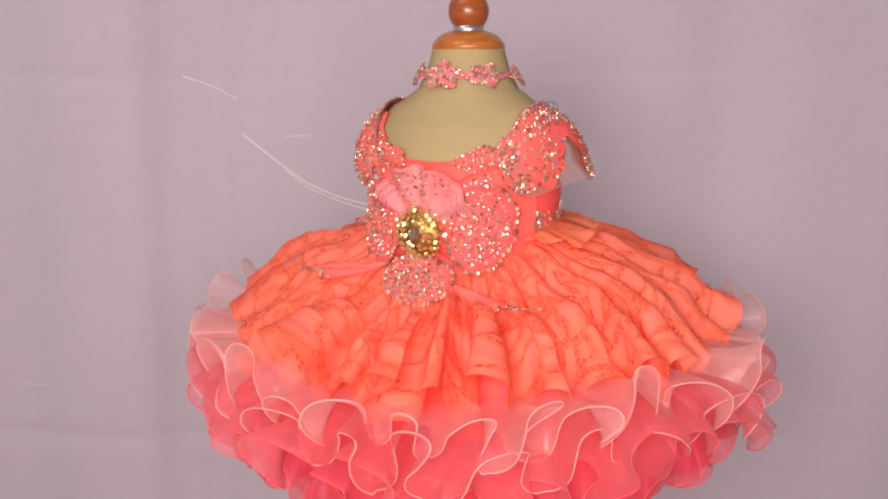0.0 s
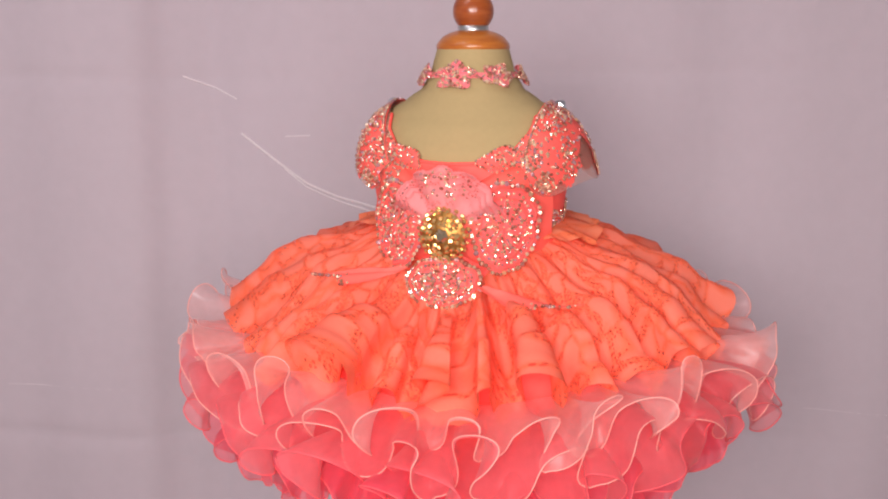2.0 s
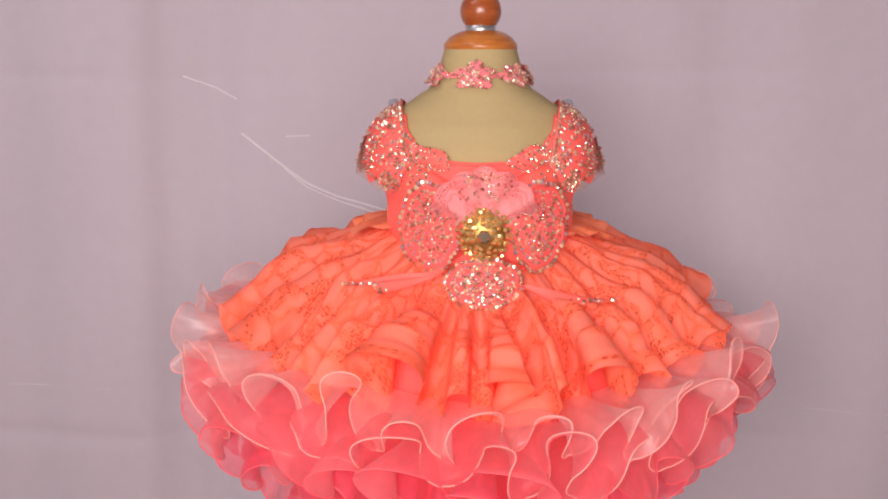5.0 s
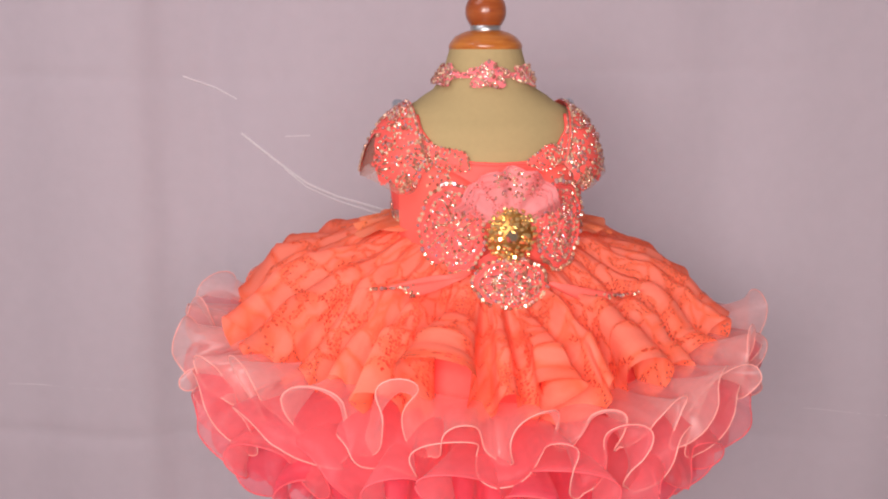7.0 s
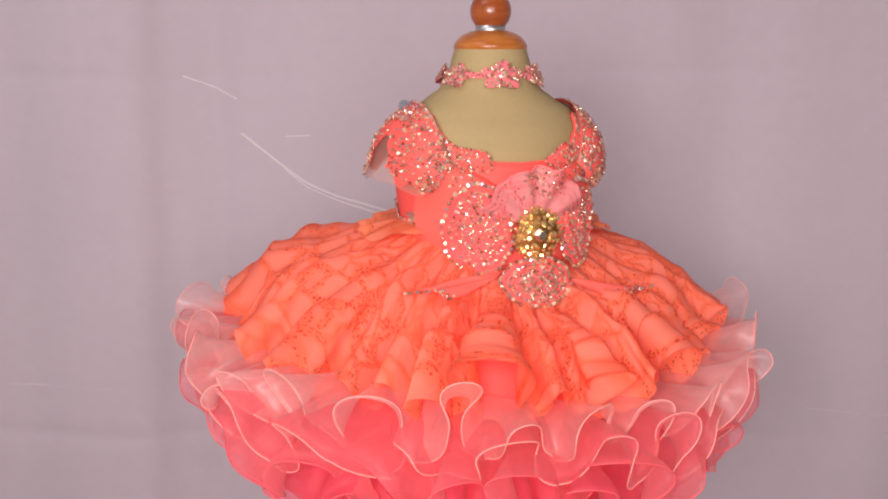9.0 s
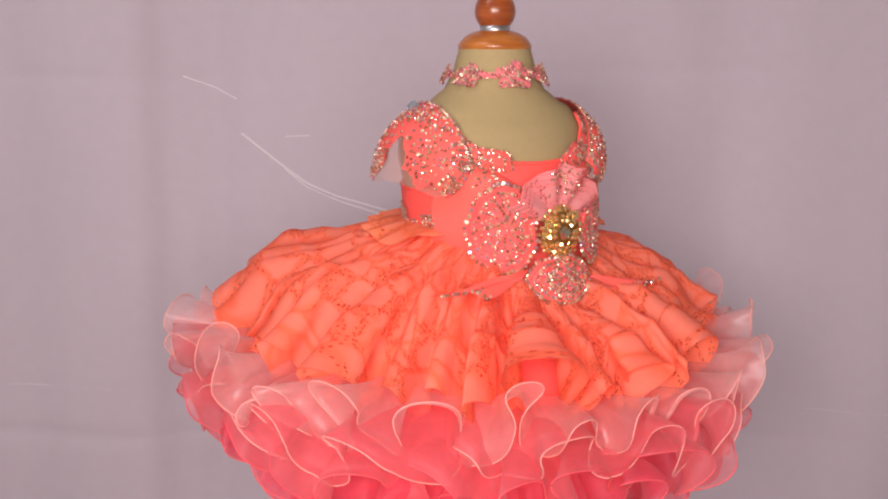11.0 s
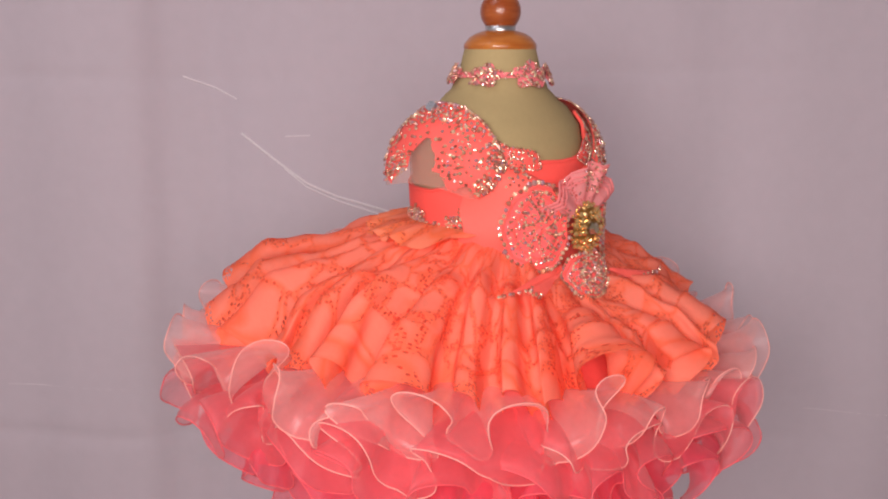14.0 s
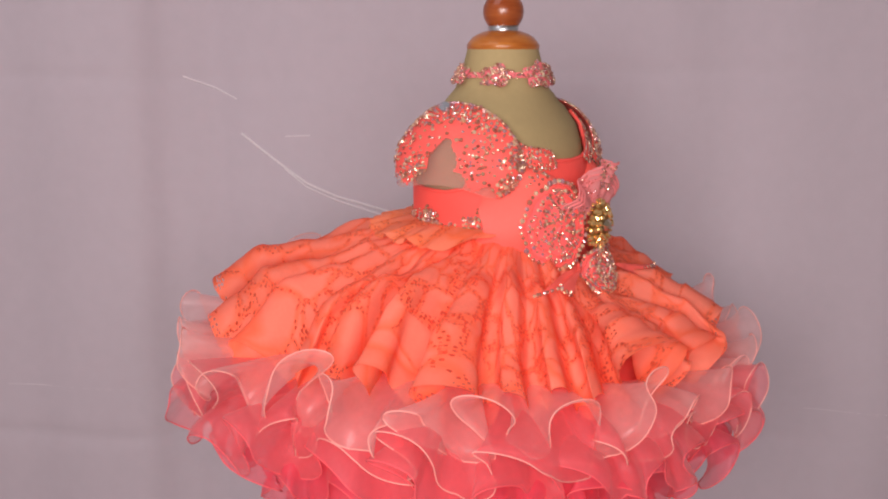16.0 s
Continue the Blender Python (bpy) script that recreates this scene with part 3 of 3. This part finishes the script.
            part("stone", mesh_of("stone", *stone(p, (0.9 * math.cos(t), -1, 0.9 * math.sin(t)), size * rng.uniform(0.8, 1.2), rng, 0.5), GOLD, False), brooch)

    # beaded scallops along the neckline
    for az0, z0, wide, high in ((-27, -0.090, 12, 0.010), (27, -0.090, 12, 0.010), (-44, -0.084, 11, 0.015), (44, -0.084, 11, 0.015)):
        def scallop(u, v, az0=az0, z0=z0, wide=wide, high=high):
            t = 2 * math.pi * u
            k = v * (1 + 0.12 * math.sin(4 * t + az0))
            return torso(math.radians(az0 + wide * k * math.cos(t)), z0 + high * k * math.sin(t) - 0.0003 * wide * k * math.cos(t) * (1 if az0 > 0 else -1) * -1, 0.0058 + 0.0025 * (1 - v * v))
        ob = part("neck_scallop", mesh_of("neck_scallop", *grid(scallop, 36, 6, True), BRAID), dress, "beaded coral scallop on the neckline")
        spots = []
        for i in range(78):
            p = scallop(i / 30, 0.97) if i < 30 else scallop(i / 18, 0.6) if i < 48 else scallop(rng.random(), rng.random())
            n = Vector((p.x, p.y - AXIS_Y, 0.02))
            spots.append((p + n.normalized() * 0.001, n, 0.0014 if i < 30 else 0.0012))
        part("beading", stones_mesh("beading", spots, CRYSTAL, 300 + az0), ob, kind="stuff")

    # beaded straps between the neckline and the sleeves
    for sgn in (-1, 1):
        spots = []
        for i in range(190):
            a = rng.uniform(30, 66)
            top = float(neckline(math.radians(a)))
            z = top - (abs(rng.gauss(0, 0.012)) if i > 50 else 0.0015)
            p = torso(sgn * math.radians(a if i > 50 else 28 + 38 * i / 50), z if i > 50 else float(neckline(math.radians(28 + 38 * i / 50))), 0.0052)
            spots.append((p, (p.x, p.y - AXIS_Y, 0.04), 0.0016 if i < 51 else rng.choice((0.0012, 0.0016))))
        part("strap_beading", stones_mesh("strap_beading", spots, CRYSTAL, 350 + sgn), body, kind="stuff")

    # cap sleeves
    for sgn in (-1, 1):
        def sleeve(u, v, sgn=sgn, out=0.0):
            a = math.radians(-68 + 164 * u)
            end = abs(2 * u - 1)
            inner = Vector((0.062 + 0.010 * math.cos(a), -0.028 - 0.061 * math.sin(a), -0.092 + 0.049 * math.cos(a)))
            fore = max(0.0, math.sin(a))
            outer = Vector((0.094 + 0.024 * math.cos(a) - 0.017 * fore, -0.030 - 0.060 * math.sin(a) + 0.015 * fore, -0.134 + 0.020 * math.cos(a)))
            outer.z -= 0.003 * max(0.0, min(1.0, -a / 0.7))
            p = inner.lerp(outer, v * (1 - 0.5 * end ** 6))
            puff = (0.014 * math.sin(math.pi * min(1, v * 0.92)) * (1 - 0.5 * end ** 3) + out)
            p += Vector((0.5, -0.6 * math.sin(a), 0.8 * max(0.1, math.cos(a)))).normalized() * puff
            return Vector((sgn * p.x, p.y, p.z))
        cap = part("cap_sleeve", mesh_of("cap_sleeve", *grid(sleeve, 40, 14), SHEER), dress, "sheer cap sleeve with jewelled coral applique")

        def dense(u, v):
            window = ((u - 0.47) / 0.085) ** 2 + ((v - 0.95) / 0.36) ** 2 < 1.0 + 0.15 * math.sin(7 * math.atan2(v - 0.95, (u - 0.47) * 3))
            return not window and v < 0.93 + 0.06 * math.sin(30 * u)
        lace_cap = part("applique", mesh_of("applique", *grid(lambda u, v: sleeve(u, v, out=0.0015), 110, 40, False, dense), BRAID), cap)
        spots = []

        def set_stone(u, v, size):
            a = math.radians(-68 + 164 * u)
            spots.append((sleeve(u, v, out=0.0025), (sgn * 0.7, -0.8 * math.sin(a), 0.7 * math.cos(a)), size))
        for cu, cv, ru, rv in ((0.77, 0.52, 0.17, 0.40), (0.60, 0.24, 0.09, 0.18), (0.88, 0.22, 0.08, 0.17), (0.64, 0.72, 0.07, 0.18), (0.90, 0.78, 0.07, 0.15),
                               (0.24, 0.58, 0.15, 0.38), (0.12, 0.30, 0.08, 0.20), (0.36, 0.24, 0.08, 0.18), (0.30, 0.86, 0.08, 0.10), (0.48, 0.20, 0.08, 0.14)):
            for share, count, size in ((1.0, 26, 0.0018), (0.62, 16, 0.0014), (0.28, 7, 0.0014)):
                count = max(5, round(count * (ru / 0.15) ** 0.7))
                for k in range(count):
                    t = 2 * math.pi * k / count
                    wob = share * (1 + 0.12 * math.sin(5 * t + cu * 20))
                    set_stone(min(0.99, max(0.01, cu + ru * wob * math.cos(t))), min(0.97, max(0.02, cv + rv * wob * math.sin(t))), size)
        for k in range(64):
            set_stone(0.02 + 0.96 * k / 63, 0.03, 0.0016)
        left = 170
        while left:
            u, v = rng.random(), rng.random()
            if dense(u, v):
                set_stone(u, v, rng.choice((0.0012, 0.0015, 0.0019)))
                left -= 1
        part("beading", stones_mesh("beading", spots, CRYSTAL, 400 + sgn), cap, kind="stuff")
        def panel(u, v, sgn=sgn):
            return torso(sgn * math.radians(52 + 100 * u), -0.124 + (0.062 + 0.012 * math.sin(3 * u)) * v, 0.0022)
        part("sheer_panel", mesh_of("sheer_panel", *grid(panel, 30, 10), SHEER), cap)
        p = sleeve(0.37, 0.14, out=0.003)
        part("shoulder_stone", mesh_of("shoulder_stone", *stone(p, (sgn * 0.5, -0.4, 0.8), 0.0062, rng, 0.1), SILVER, False), cap)

    # beaded belt at the sides and back
    spots = []
    for i in range(260):
        az = rng.uniform(0.9, 2 * math.pi - 0.9)
        z = -0.154 + abs(rng.gauss(0, 0.006)) * (1 if math.sin(14 * az) > 0 else 0.4)
        p = torso(az, z, 0.006)
        spots.append((p, (p.x, p.y - AXIS_Y, 0.03), 0.0014))
    for az0, count in ((-68, 60), (68, 60), (-105, 80), (105, 80), (180, 60)):
        for i in range(count):
            t, k = rng.uniform(0, 6.28), rng.random() ** 0.6
            k *= 0.7 + 0.3 * math.sin(5 * t)
            p = torso(math.radians(az0 + 13 * k * math.cos(t)), -0.146 + 0.012 * k * math.sin(t), 0.006)
            spots.append((p, (p.x, p.y - AXIS_Y, 0.03), 0.0015))
    belt = [torso(0.8 + (2 * math.pi - 1.6) * i / 80, -0.1535, 0.0045) for i in range(81)]
    belt_ob = part("belt", mesh_of("belt", *tube(belt, 0.002, 6), BRAID), dress, "narrow beaded belt at the waist")
    part("beading", stones_mesh("beading", spots, CRYSTAL, 500), belt_ob, kind="stuff")
    return dress


def build_choker():
    choker = new("choker")
    tagged(choker, "pink beaded choker with two flowers round the form's neck", "choker")
    rng = random.Random(21)

    def band(u, v):
        az = 2 * math.pi * u
        return torso(az, -0.0205 + 0.0050 * v, 0.0022)
    part("band", mesh_of("band", *grid(band, 90, 4, True), CHOKER_CLOTH), choker)
    spots = []
    for i in range(150):
        az, z = 2 * math.pi * i / 150, -0.0182 + rng.uniform(-0.0025, 0.0025)
        p = torso(az, z, 0.0032)
        spots.append((p, (p.x, p.y - AXIS_Y, 0.01), 0.0012))
    part("beading", stones_mesh("beading", spots, CRYSTAL, 601), choker, kind="stuff")
    for az0, wide, high in ((-6, 23, 0.0115), (46, 19, 0.0095), (-62, 18, 0.0095), (110, 18, 0.009), (-120, 18, 0.009)):
        def fn(u, v, az0=az0, wide=wide, high=high):
            t = 2 * math.pi * u
            k = v * (1 + 0.18 * math.sin(5 * t + az0))
            return torso(math.radians(az0 + wide * k * math.cos(t)), -0.018 + high * k * math.sin(t), 0.0045 + 0.003 * (1 - v) + 0.0012 * math.sin(7 * t) * v)
        flower = part("flower", mesh_of("flower", *grid(fn, 40, 6, True), CHOKER_CLOTH), choker, "pink beaded fabric flower")
        spots = []
        for i in range(130):
            p = fn(rng.random(), math.sqrt(rng.random()))
            n = Vector((p.x, p.y - AXIS_Y, 0.01))
            spots.append((p + n.normalized() * 0.001, n, 0.0013))
        part("beading", stones_mesh("beading", spots, CRYSTAL, 610 + az0), flower, kind="stuff")
    return choker


form = dress_form()
dress = build_dress()
choker = build_choker()


def motions():
    """The form turns slowly on its stand, with all that it wears."""
    turn = [(0.0, -25.7), (2.0, -15.3), (4.0, -4.9), (6.5, 7.7), (9.0, 20.9), (11.5, 33.6), (14.0, 45.8), (16.0, 55.2)]
    for thing in (form, dress, choker):
        walk(thing, [(t, pose(0, 0, BASE_Z, 0, 0, a)) for t, a in turn])


motions()
